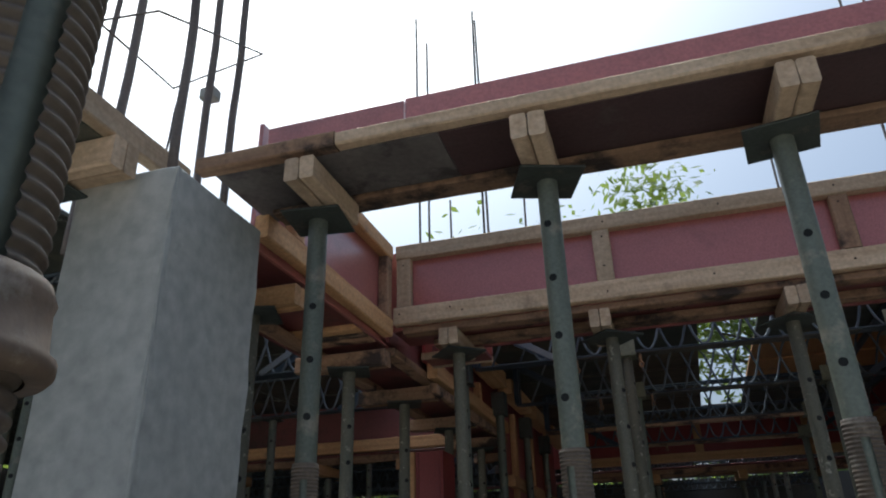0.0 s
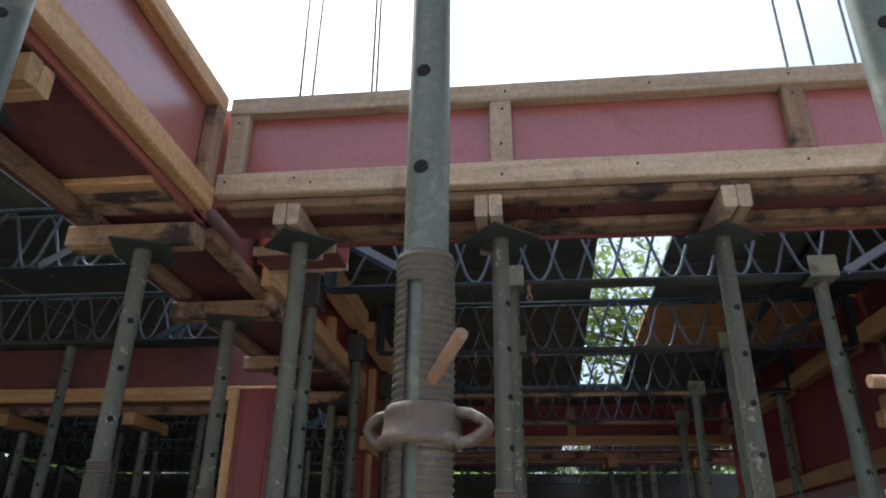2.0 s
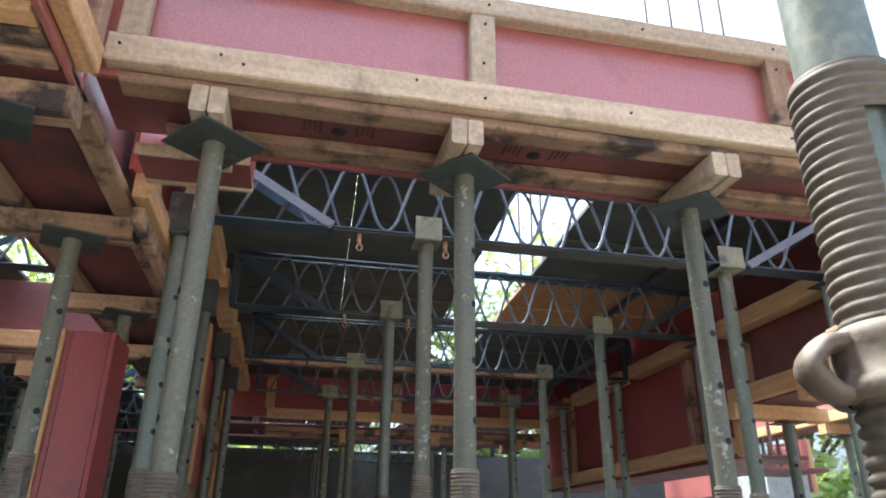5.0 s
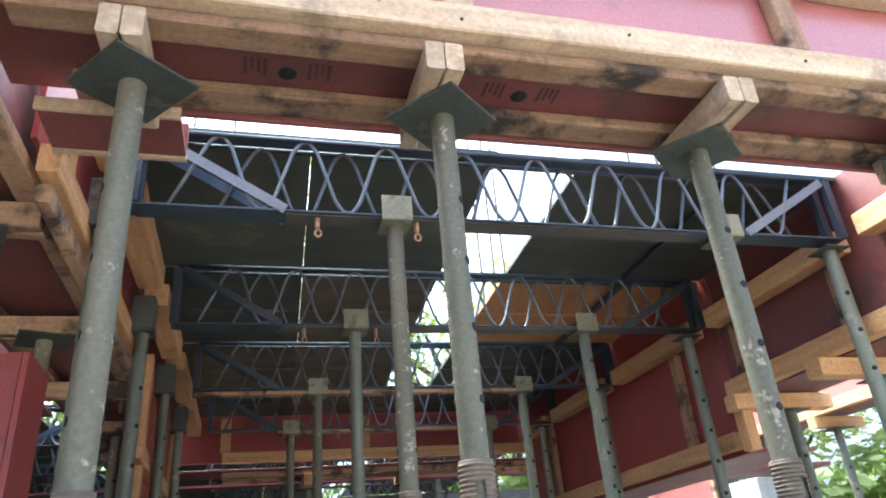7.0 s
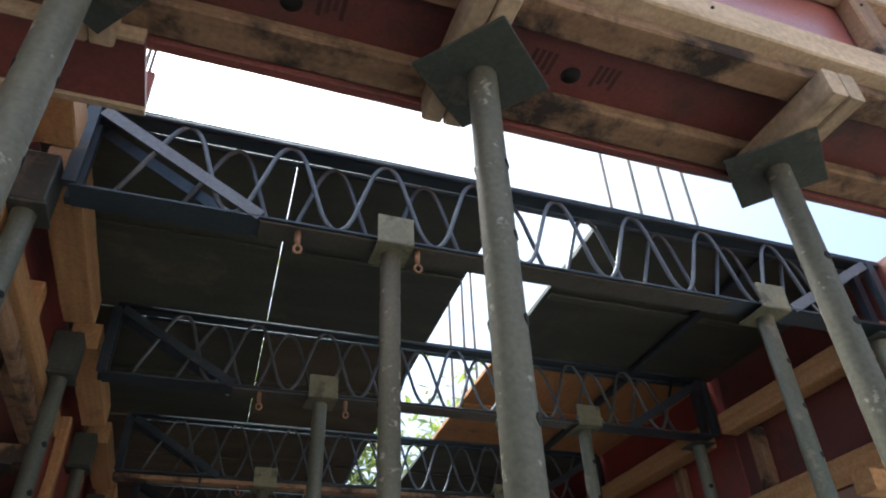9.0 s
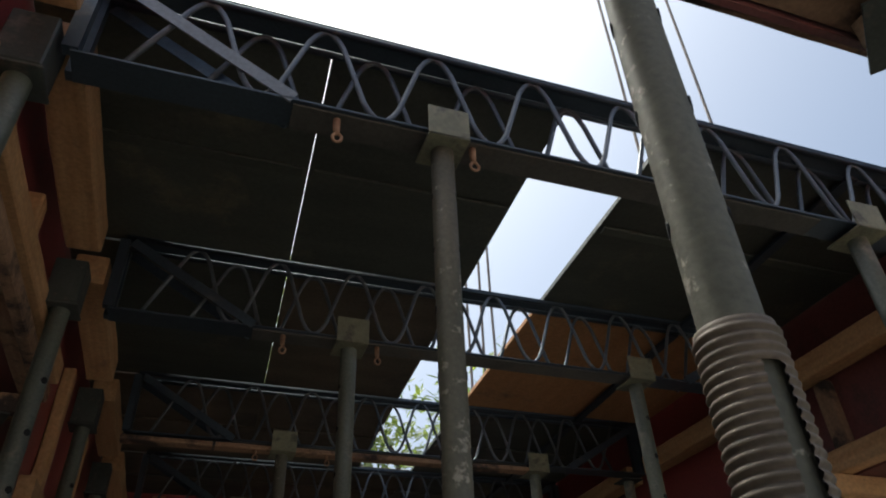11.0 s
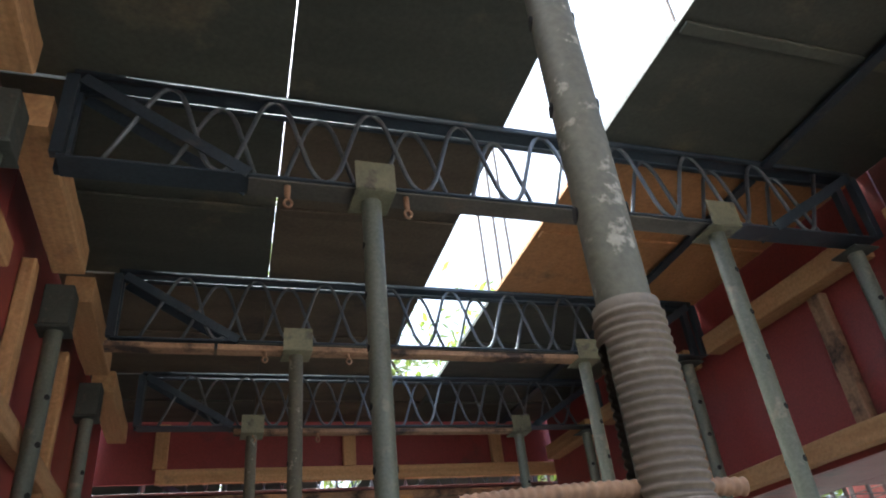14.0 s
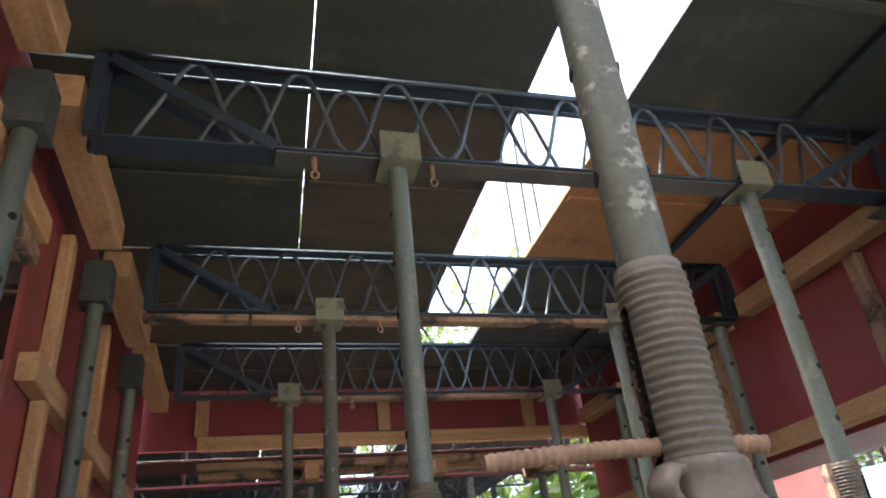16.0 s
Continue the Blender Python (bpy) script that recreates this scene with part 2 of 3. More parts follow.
def lathe_into(bm, profile, sides=24, x=0.0, y=0.0, skip=None):
    """Turned shape: profile is (radius, height) from the bottom up; skip(j, z) leaves faces out."""
    rows = [[bm.verts.new((x + r * math.cos(2 * math.pi * j / sides), y + r * math.sin(2 * math.pi * j / sides), z))
             for j in range(sides)] for r, z in profile]
    for i, (r, q) in enumerate(zip(rows, rows[1:])):
        zm = (profile[i][1] + profile[i + 1][1]) / 2
        for j in range(sides):
            if skip and skip(j, zm):
                continue
            bm.faces.new((r[j], r[(j + 1) % sides], q[(j + 1) % sides], q[j])).smooth = True
    return bm


# ---- ground ----
bm = bmesh.new()
box_into(bm, -3000, 3000, -3000, 3000, -0.5, -0.12)
tagged(part("ground", bm, GROUND), "bare dusty earth round the building site", "ground", kind="structure")
# Unseen slab, kept dark under the decks to hold back bounced light.
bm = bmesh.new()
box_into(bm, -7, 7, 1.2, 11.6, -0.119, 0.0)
tagged(part("floor", bm, LOW_BOUNCE), "concrete floor slab under the props, darkened to cut bounced light", "floor", kind="structure")
# Unseen slab added as a pale reflector for the beam fronts.
bm = bmesh.new()
box_into(bm, -7, 7, -6.0, 1.199, -0.119, 0.0)
tagged(part("pavement", bm, GROUND), "unseen yard slab, pale to bounce light onto the formwork", "pavement", kind="structure")


# ---- steel props ----
INNER, OUTER, PITCH = 0.0242, 0.029, 0.0079


def prop(x, y, top, collar, thread_up, face=-90, crust=False, handle=60, plate=0.075, label="", saddle=False, plate_turn=0, hole_turn=0, pin_turn=14, ribbed=False, pin_rise=0.0, pin_reach=(0.036, 0.105)):
    """An adjustable steel prop. collar: height of the nut; thread_up: thread above it; face: where slot and holes look, degrees."""
    ob = thing("steel_prop", (x, y, 0), label or "green adjustable steel prop with threaded collar", "prop", "props under the formwork")
    t_top, t_bot = collar + thread_up, max(collar - 0.25, 0.4)
    skin = CRUST if crust else GREEN
    bm = bmesh.new()
    lathe_into(bm, [(INNER, collar - 0.35), (INNER, top - 0.006)], 28, x, y)
    part("inner_tube", bm, skin, ob)
    a0 = radians(face)
    z = t_top + 0.10
    while z < top - 0.12:
        for back in (0, math.pi):
            bm = bmesh.new()
            a = a0 + radians(hole_turn) + back
            d = Vector((math.cos(a), math.sin(a), 0))
            c = Vector((x, y, z))
            tube_into(bm, [c + d * (INNER - 0.004), c + d * (INNER + 0.0008)], 0.0085, 14)
            part("pin_hole", bm, HOLE, ob)
        z += 0.131
    bm = bmesh.new()
    prof, z = [], t_bot
    while z < t_top - 0.009:
        prof += [(OUTER, z), (OUTER + 0.0018, z + PITCH * 0.2), (OUTER + 0.0024, z + PITCH * 0.4), (OUTER + 0.0018, z + PITCH * 0.6), (OUTER, z + PITCH * 0.8)]
        z += PITCH
    prof += [(OUTER, z), (OUTER, t_top), (INNER, t_top)]
    j0 = int(round((face % 360) / 360 * 48))
    slot = {(j0 + k + h) % 48 for k in (-2, -1, 0, 1) for h in (0, 24)}
    lathe_into(bm, prof, 48, x, y, lambda j, zz: j in slot and t_bot + 0.05 < zz < t_top - 0.035)
    part("threaded_sleeve", bm, THREAD, ob)
    bm = bmesh.new()
    lathe_into(bm, [(OUTER + 0.0005, 0.008), (OUTER + 0.0005, t_bot)], 28, x, y)
    part("outer_tube", bm, GREEN, ob)
    bm = bmesh.new()
    rr = OUTER + 0.0035
    lathe_into(bm, [(rr, collar - 0.019), (rr + 0.007, collar - 0.019), (rr + 0.0095, collar - 0.016), (rr + 0.0095, collar - 0.011), (rr + 0.006, collar - 0.008),
                    (rr + 0.0045, collar + 0.008), (rr + 0.0055, collar + 0.012), (rr + 0.003, collar + 0.018), (rr, collar + 0.020)], 32, x, y)
    nut = part("collar_nut", bm, CAST, ob)
    ah = radians(handle)
    for s, reach in ((1, 0.026), (-1, 0.015)):
        d = Vector((math.cos(ah), math.sin(ah), 0)) * s
        w = Vector((-d.y, d.x, 0))
        c = Vector((x, y, collar)) + d * (rr + 0.007)
        bm = bmesh.new()
        h, t = 0.0135, 0.0055
        loop = [c + d * (reach * math.cos(a) * (0.9 + 0.1 * math.cos(4 * a))) + Vector((0, 0, h * math.sin(a) - 0.002)) for a in [math.pi * (k / 12 - 0.5) for k in range(13)]]
        loop = [c - d * 0.006 + Vector((0, 0, -h - 0.002))] + loop + [c - d * 0.006 + Vector((0, 0, h - 0.002))]
        tube_into(bm, loop, t, 8)
        for v in bm.verts:
            o = (v.co - c).dot(w)
            v.co += w * (o * 1.4)
        part("ear", bm, CAST, nut)
    ap = a0 + radians(pin_turn or 0)
    d = Vector((math.cos(ap), math.sin(ap), 0))
    c = Vector((x, y, collar + 0.03))
    bm = bmesh.new()
    if ribbed:
        n = 132
        tube_into(bm, [c - d * 0.06 + d * (0.225 * k / n) + Vector((0, 0, 0.004 * math.sin(k / n * 3))) for k in range(n + 1)],
                  [0.0074 if k % 4 < 2 else 0.0064 for k in range(n + 1)], 12)
    else:
        tube_into(bm, [c - d * pin_reach[0] - Vector((0, 0, pin_rise * 0.25)), c + d * pin_reach[1] + Vector((0, 0, pin_rise))], 0.0062, 10)
    if pin_turn is None:
        bm.free()
    else:
        part("pin", bm, RUST, ob, "rusty steel pin")
    bm = bmesh.new()
    box_into(bm, -plate, plate, -plate - (0.007 if saddle else 0.0), plate, top - 0.006, top, 0.0015)
    if saddle:
        box_into(bm, -plate, plate, -plate - 0.007, -plate - 0.002, top - 0.005, top + 0.078, 0.001)
    bmesh.ops.rotate(bm, verts=bm.verts, cent=(0, 0, 0), matrix=Matrix.Rotation(radians(plate_turn), 3, "Z"))
    bmesh.ops.translate(bm, verts=bm.verts, vec=(x, y, 0))
    part("head_plate", bm, GALV if saddle else SHADED_DARKSTEEL, ob)
    bm = bmesh.new()
    box_into(bm, x - 0.07, x + 0.07, y - 0.07, y + 0.07, 0.0, 0.008, 0.0015)
    part("base_plate", bm, GREEN, ob)
    return ob


PRINT = material("faded_print_ink", (0.07, 0.028, 0.028), rough=0.7)
HOLE = material("dark_hole", (0.012, 0.012, 0.012), rough=0.9)

# props under the near beam
prop(-0.79, 1.435, 2.405, 1.61, 0.19, -70, handle=-20, pin_turn=55, plate_turn=8, pin_reach=(0.11, 0.16))
prop(-0.20, 1.435, 2.405, 1.612, 0.178, -102, handle=-12, pin_turn=38, plate_turn=20, pin_rise=0.034)
prop(0.31, 1.42, 2.405, 1.615, 0.19, -100, handle=40, pin_turn=-75, plate_turn=-10)
prop(0.95, 1.465, 2.405, 1.60, 0.18, -90, plate_turn=5)
# a prop close beside the start of the way, and one under the side beam
prop(-0.284, 0.170, 2.44, 1.665, 0.33, -22, handle=144, pin_turn=None)
prop(-1.25, 1.0, 2.36, 1.45, 0.2, -60)
# props under the second beam
prop(-0.745, 2.60, 2.365, 1.45, 0.19, -60, plate=0.084, plate_turn=40, hole_turn=80, crust=True)
prop(-0.149, 2.62, 2.365, 1.485, 0.18, -100, plate=0.084, plate_turn=40, crust=True, hole_turn=60)
prop(0.49, 2.665, 2.365, 1.47, 0.18, -80, crust=True, plate=0.084, plate_turn=40)
prop(1.12, 2.62, 2.365, 1.50, 0.17, -80, plate=0.084, plate_turn=40)
# props under the joists
prop(-0.122, 3.272, 2.455, 1.52, 0.185, -184, crust=True, handle=25, plate=0.045, saddle=True, ribbed=True, pin_turn=-4, hole_turn=-15,
     label="mortar-crusted steel prop with a rebar pin and saddle plate")
for px, py, turn in ((1.0, 3.272, 0), (-0.117, 4.183, 0), (0.905, 4.183, 0), (-0.185, 5.118, 0), (0.95, 5.118, 0), (-0.27, 6.048, 0), (1.05, 6.048, 0)):
    prop(px, py, 2.455 if py < 5 else 2.44, 1.50, 0.20 if py > 4 else 0.18, -70, crust=py > 5.05 and px < 0, handle=10, plate=0.05, saddle=True, plate_turn=turn,
         hole_turn=0 if px > 0 else 70, label="steel prop with a saddle plate under the joist")


# ---- beam formwork ----
class Frame:
    """Lets one set of numbers serve for beams along x or along y: (along, across, height)."""

    def __init__(self, parent, axis):
        self.parent, self.axis = parent, axis

    def turn(self, a0, a1, c0, c1):
        return (a0, a1, c0, c1) if self.axis == "x" else (c0, c1, a0, a1)

    def plank(self, name, a0, a1, c0, c1, z0, z1, old=False, label="", rough=0.0016):
        return plank(name, *self.turn(a0, a1, c0, c1), z0, z1, self.parent, old, label, rough)

    def box(self, name, a0, a1, c0, c1, z0, z1, mat, label=""):
        return box(name, *self.turn(a0, a1, c0, c1), z0, z1, mat, self.parent, label, 0.001)


# near beam: only the soffit with its rims
near = thing("beam_formwork", (0, 1.37, 2.4), "near beam form: dark plywood soffit with timber rims", "formwork", "beam forms")
WEATHERED.append(near)
f = Frame(near, "x")
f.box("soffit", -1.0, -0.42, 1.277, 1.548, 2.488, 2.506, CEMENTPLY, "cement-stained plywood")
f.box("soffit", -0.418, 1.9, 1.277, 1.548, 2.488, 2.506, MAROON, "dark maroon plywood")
f.plank("rail", -1.03, -0.66, 1.235, 1.275, 2.484, 2.524, True)
f.plank("rail", -0.658, 0.62, 1.24, 1.275, 2.487, 2.522)
f.plank("rail", 0.622, 1.9, 1.24, 1.275, 2.487, 2.522)
f.plank("rail", -0.95, 1.9, 1.475, 1.55, 2.47, 2.486, True)
f.box("edge_strip", -0.86, -0.50, 1.278, 1.292, 2.525, 2.60, RED)
f.box("edge_strip", -0.497, 1.9, 1.278, 1.292, 2.525, 2.604, RED)
for bx in (-0.745, -0.207, 0.325, 0.95):
    for s in (-0.0375, 0.001):
        plank("cross_block", bx + s, bx + s + 0.036, 1.236, 1.50, 2.408, 2.468, near)

# second beam
second = thing("beam_formwork", (0.4, 2.65, 2.37), "beam form of red plywood sides framed in pale timber", "formwork", "beam forms")
WEATHERED.append(second)
f = Frame(second, "x")
X0, X1 = -0.976, 1.62
f.plank("rail", X0, X1, 2.47, 2.512, 2.468, 2.54)
f.plank("rail", X0 + 0.01, X1, 2.47, 2.512, 2.75, 2.812)
f.box("side_panel", X0 - 0.03, X1, 2.514, 2.528, 2.455, 2.80, RED)
for a, w in ((-0.965, 0.06), (-0.167, 0.064), (0.665, 0.06), (1.35, 0.06)):
    f.plank("batten", a, a + w, 2.474, 2.512, 2.542, 2.748, a > 0)
f.plank("runner", X0 + 0.03, X1, 2.50, 2.565, 2.437, 2.464, True)
f.plank("runner", X0 + 0.10, X1, 2.69, 2.762, 2.436, 2.464, True)
f.box("soffit", X0 - 0.03, X1, 2.53, 2.763, 2.465, 2.48, RED_WORN_SHADED)
f.box("side_panel", X0 + 0.1, X1, 2.765, 2.78, 2.428, 2.69, RED_WORN_SHADED)
f.plank("lath", X0 + 0.1, X1, 2.782, 2.80, 2.445, 2.48, True)
for bx in (-0.752, -0.175, 0.49, 1.15):
    for s in (-0.0375, 0.001):
        plank("cross_block", bx + s, bx + s + 0.036, 2.475, 2.745, 2.368, 2.434, second)
f.box("end_board", -0.95, -0.676, 2.75, 2.895, 2.405, 2.42, RED_WORN_SHADED)
f.plank("lath", -0.95, -0.676, 2.74, 2.75, 2.395, 2.425)
f.plank("lath", -0.95, -0.676, 2.896, 2.915, 2.40, 2.425)
f.box("end_board", -0.95, -0.676, 2.897, 2.912, 2.427, 2.50, RED_WORN_SHADED)

for nx, nz in ((-0.95, 2.51), (-0.74, 2.515), (-0.69, 2.497), (-0.30, 2.52), (-0.135, 2.495), (0.24, 2.51), (0.69, 2.50), (0.98, 2.52),
               (-0.135, 2.60), (-0.13, 2.72), (0.69, 2.72), (-0.935, 2.72), (-0.12, 2.78), (0.69, 2.785), (0.3, 2.78)):
    bm = bmesh.new()
    yy = 2.4675 if nz < 2.545 or nz > 2.745 else 2.4715
    tube_into(bm, [(nx, yy + 0.004, nz), (nx, yy - 0.0012, nz)], 0.0034, 7)
    part("nail", bm, HOLE, second)

for sx in (-0.465, 0.046):
    bm = bmesh.new()
    lathe_into(bm, [(0.0005, 2.4640), (0.019, 2.4640), (0.019, 2.4646)], 20, sx, 2.648)
    part("stamp", bm, HOLE, second, "dark round printed mark")
    for k in range(4):
        for side in (-1, 1):
            xx = sx + side * (0.045 + 0.013 * k)
            box("print_bar", xx - 0.004, xx + 0.004, 2.61, 2.66 - 0.008 * (k % 3), 2.4640, 2.4646, PRINT, second)

# left beam, running on past the second beam
left = thing("beam_formwork", (-1.17, 2.6, 2.3), "long beam form with red plywood soffit and timber rails", "formwork", "beam forms")
f = Frame(left, "y")
f.plank("rail", 1.50, 2.466, -1.018, -0.976, 2.42, 2.49)
f.plank("rail", 1.60, 2.466, -1.018, -0.976, 2.75, 2.812)
f.box("side_panel", 1.50, 2.512, -1.034, -1.02, 2.40, 2.80, RED)
f.plank("batten", 2.41, 2.466, -1.018, -0.978, 2.492, 2.748, True)
f.plank("batten", 1.66, 1.72, -1.018, -0.978, 2.492, 2.748)
f.box("soffit", 1.46, 2.449, -1.34, -1.036, 2.42, 2.435, RED_WORN_SHADED)
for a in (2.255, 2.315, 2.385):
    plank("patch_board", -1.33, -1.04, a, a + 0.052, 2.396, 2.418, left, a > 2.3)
f.box("soffit", 2.45, 6.60, -1.34, -1.02, 2.405, 2.42, RED_WORN_SHADED)
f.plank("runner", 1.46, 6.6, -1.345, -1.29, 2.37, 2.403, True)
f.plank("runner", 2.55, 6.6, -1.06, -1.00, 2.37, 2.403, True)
f.box("side_panel", 1.46, 6.7, -1.362, -1.347, 2.37, 2.74, RED_WORN_SHADED)
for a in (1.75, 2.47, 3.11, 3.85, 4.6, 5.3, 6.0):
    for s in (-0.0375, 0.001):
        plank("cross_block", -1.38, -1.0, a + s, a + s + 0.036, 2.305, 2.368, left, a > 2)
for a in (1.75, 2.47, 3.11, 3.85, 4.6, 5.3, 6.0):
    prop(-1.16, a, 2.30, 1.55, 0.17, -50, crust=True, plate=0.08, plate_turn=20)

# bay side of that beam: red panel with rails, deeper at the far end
f.box("side_panel", 2.53, 4.50, -1.034, -1.02, 2.40, 2.72, RED_WORN_SHADED)
f.box("side_panel", 2.90, 4.50, -0.998, -0.984, 2.432, 2.745, RED_SHADED)
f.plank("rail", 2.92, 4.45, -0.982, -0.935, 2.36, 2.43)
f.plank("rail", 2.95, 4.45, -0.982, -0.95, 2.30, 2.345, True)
f.box("side_panel", 4.505, 6.70, -0.998, -0.984, 1.70, 2.745, RED_SHADED)
f.plank("rail", 4.55, 6.35, -0.982, -0.935, 2.05, 2.12)
f.plank("rail", 4.55, 6.35, -0.982, -0.94, 1.70, 1.76, True)
for a in (3.02, 3.75):
    f.plank("batten", a, a + 0.06, -0.982, -0.945, 2.432, 2.53)
for a in (4.70, 5.35, 6.0):
    f.plank("batten", a, a + 0.06, -0.982, -0.945, 2.122, 2.53)
    f.plank("batten", a, a + 0.05, -0.982, -0.945, 1.762, 2.048)
for a0, a1 in ((2.95, 3.20), (3.31, 3.98), (4.14, 4.80), (4.98, 5.60), (5.78, 6.5)):
    f.plank("ledger", a0, a1, -0.925, -0.838, 2.54, 2.63, rough=0.003)
for a in (3.26, 4.06, 4.89, 5.69):
    prop(-0.905, a, 2.40, 1.50, 0.2, -40, plate=0.045)
    box("packer", -0.945, -0.865, a - 0.045, a + 0.045, 2.401, 2.53, SHADED_DARKSTEEL, left, "", 0.003)

# far beam
far = thing("beam_formwork", (0.3, 6.85, 2.3), "far beam form with shaded red sides and timber rails", "formwork", "beam forms")
f = Frame(far, "x")
f.box("side_panel", -1.3, 2.2, 6.74, 6.755, 2.40, 2.74, RED_SHADED)
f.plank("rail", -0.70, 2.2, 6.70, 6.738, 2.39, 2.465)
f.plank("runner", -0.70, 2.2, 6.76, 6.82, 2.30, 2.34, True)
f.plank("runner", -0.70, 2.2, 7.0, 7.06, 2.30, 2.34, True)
f.box("soffit", -1.3, 2.2, 6.757, 7.05, 2.345, 2.36, RED_WORN_SHADED)
for a in (-0.72, 0.27, 1.165):
    f.plank("batten", a, a + 0.07, 6.70, 6.738, 2.468, 2.70)
for bx in (-0.10, 0.62, 1.3):
    plank("cross_block", bx - 0.037, bx + 0.037, 6.70, 7.1, 2.225, 2.298, far)
    prop(bx, 6.9, 2.22, 1.45, 0.2, -80)

# right beam
right = thing("beam_formwork", (1.75, 4.7, 2.0), "side beam form of shaded red plywood with timber ledgers", "formwork", "beam forms")
f = Frame(right, "y")
# Darker red stands in for shade on the panel beside the sky gap.
f.box("side_panel", 2.90, 4.12, 1.56, 1.575, 2.14, 2.745, RED_WORN_SHADED)
f.box("side_panel", 4.125, 6.70, 1.56, 1.575, 1.90, 2.745, RED_SHADED)
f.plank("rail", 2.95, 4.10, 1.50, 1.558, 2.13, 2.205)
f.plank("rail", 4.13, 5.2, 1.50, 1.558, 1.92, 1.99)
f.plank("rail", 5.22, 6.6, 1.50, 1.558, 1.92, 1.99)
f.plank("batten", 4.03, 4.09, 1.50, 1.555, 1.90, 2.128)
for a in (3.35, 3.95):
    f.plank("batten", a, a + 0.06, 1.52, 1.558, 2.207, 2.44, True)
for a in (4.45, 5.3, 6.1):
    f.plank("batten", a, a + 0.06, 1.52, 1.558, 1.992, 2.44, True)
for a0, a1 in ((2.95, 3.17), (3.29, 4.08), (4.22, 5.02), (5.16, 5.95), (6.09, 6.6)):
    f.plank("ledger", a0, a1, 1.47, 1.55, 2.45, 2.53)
f.box("soffit", 2.9, 4.12, 1.577, 1.90, 2.13, 2.148, RED_WORN_SHADED)
f.box("soffit", 4.125, 6.7, 1.577, 1.90, 1.90, 1.918, RED_WORN_SHADED)
f.box("soffit", 4.6, 4.96, 1.902, 2.215, 1.90, 1.918, RED_WORN_SHADED)
f.box("soffit", 4.6, 4.96, 2.216, 2.40, 1.90, 1.918, RED_WORN_SHADED)
for a in (3.5, 4.0):
    plank("cross_block", 1.46, 1.95, a, a + 0.075, 2.06, 2.127, right)
for a in (3.54, 4.04):
    prop(1.75, a, 2.055, 1.3, 0.2, -110, plate=0.06)
for a in (3.28, 4.2, 5.12, 6.05):
    prop(1.44, a, 2.445, 1.45, 0.2, -110, plate=0.05)

# sunlit beam form of the next bay and a column being formed
outer = thing("beam_formwork", (3.1, 5.2, 2.3), "sunlit pink-red beam form with timber rails", "formwork", "beam forms")
f = Frame(outer, "y")
f.box("side_panel", 3.3, 7.5, 3.0, 3.015, 2.30, 2.75, RED)
f.plank("rail", 3.3, 7.5, 2.955, 2.998, 2.28, 2.35)
f.box("side_panel", 6.42, 7.5, 3.0, 3.015, 1.9, 2.295, RED)
f.plank("batten", 6.42, 6.48, 2.955, 2.998, 1.9, 2.275, True)
f.plank("rail", 3.3, 7.5, 2.955, 2.998, 2.70, 2.76)
f.box("soffit", 3.3, 7.5, 3.017, 3.3, 2.30, 2.315, RED_WORN_SHADED)
for a in (3.6, 4.4, 5.2, 6.8):
    plank("cross_block", 2.94, 3.32, a, a + 0.07, 2.21, 2.278, outer)
    prop(3.12, a + 0.035, 2.205, 1.4, 0.2, -120)
stub = thing("concrete_column", (3.2, 6.19, 0), "short concrete column stub under a rebar cage", "column")
box("shaft", 3.02, 3.38, 6.0, 6.38, 0.0, 2.03, CONCRETE, stub, "", 0.006)
shut = thing("column_formwork", (3.4, 6.19, 1.9), "open red column form board with timber edges", "formwork")
box("panel", 3.385, 3.40, 5.98, 6.40, 1.90, 2.29, RED, shut)
plank("edge_timber", 3.402, 3.44, 5.98, 6.03, 1.90, 2.29, shut)
plank("edge_timber", 3.402, 3.44, 6.35, 6.40, 1.90, 2.29, shut)
redcol = thing("column_formwork", (-1.19, 3.56, 0), "closed red plywood column form with timber studs", "formwork")
box("panel", -1.21, -1.10, 3.46, 3.475, 0.0, 2.13, RED_SHADED, redcol)
box("panel", -1.21, -1.10, 3.655, 3.67, 0.0, 2.13, RED_SHADED, redcol)
box("panel", -1.098, -1.083, 3.46, 3.67, 0.0, 2.13, RED_SHADED, redcol)
box("panel", -1.227, -1.212, 3.46, 3.67, 0.0, 2.13, RED_SHADED, redcol)
plank("stud", -1.27, -1.23, 3.45, 3.50, 0.0, 2.13, redcol)
# beam form at the end of the side bay
end = thing("beam_formwork", (-2.9, 4.85, 2.3), "dark red beam form closing the side bay", "formwork", "beam forms")
f = Frame(end, "x")
f.box("side_panel", -4.6, -1.40, 4.75, 4.765, 2.36, 2.70, RED_WORN_SHADED)
f.plank("rail", -4.6, -1.40, 4.70, 4.748, 2.36, 2.44)
f.plank("runner", -4.6, -1.40, 4.77, 4.83, 2.29, 2.34, True)
f.box("soffit", -4.6, -1.40, 4.767, 5.05, 2.342, 2.356, RED_WORN_SHADED)
for bx in (-4.0, -3.2, -2.4, -1.75):
    plank("cross_block", bx - 0.037, bx + 0.037, 4.68, 5.1, 2.22, 2.288, end)
    prop(bx, 4.9, 2.215, 1.4, 0.2, -70)


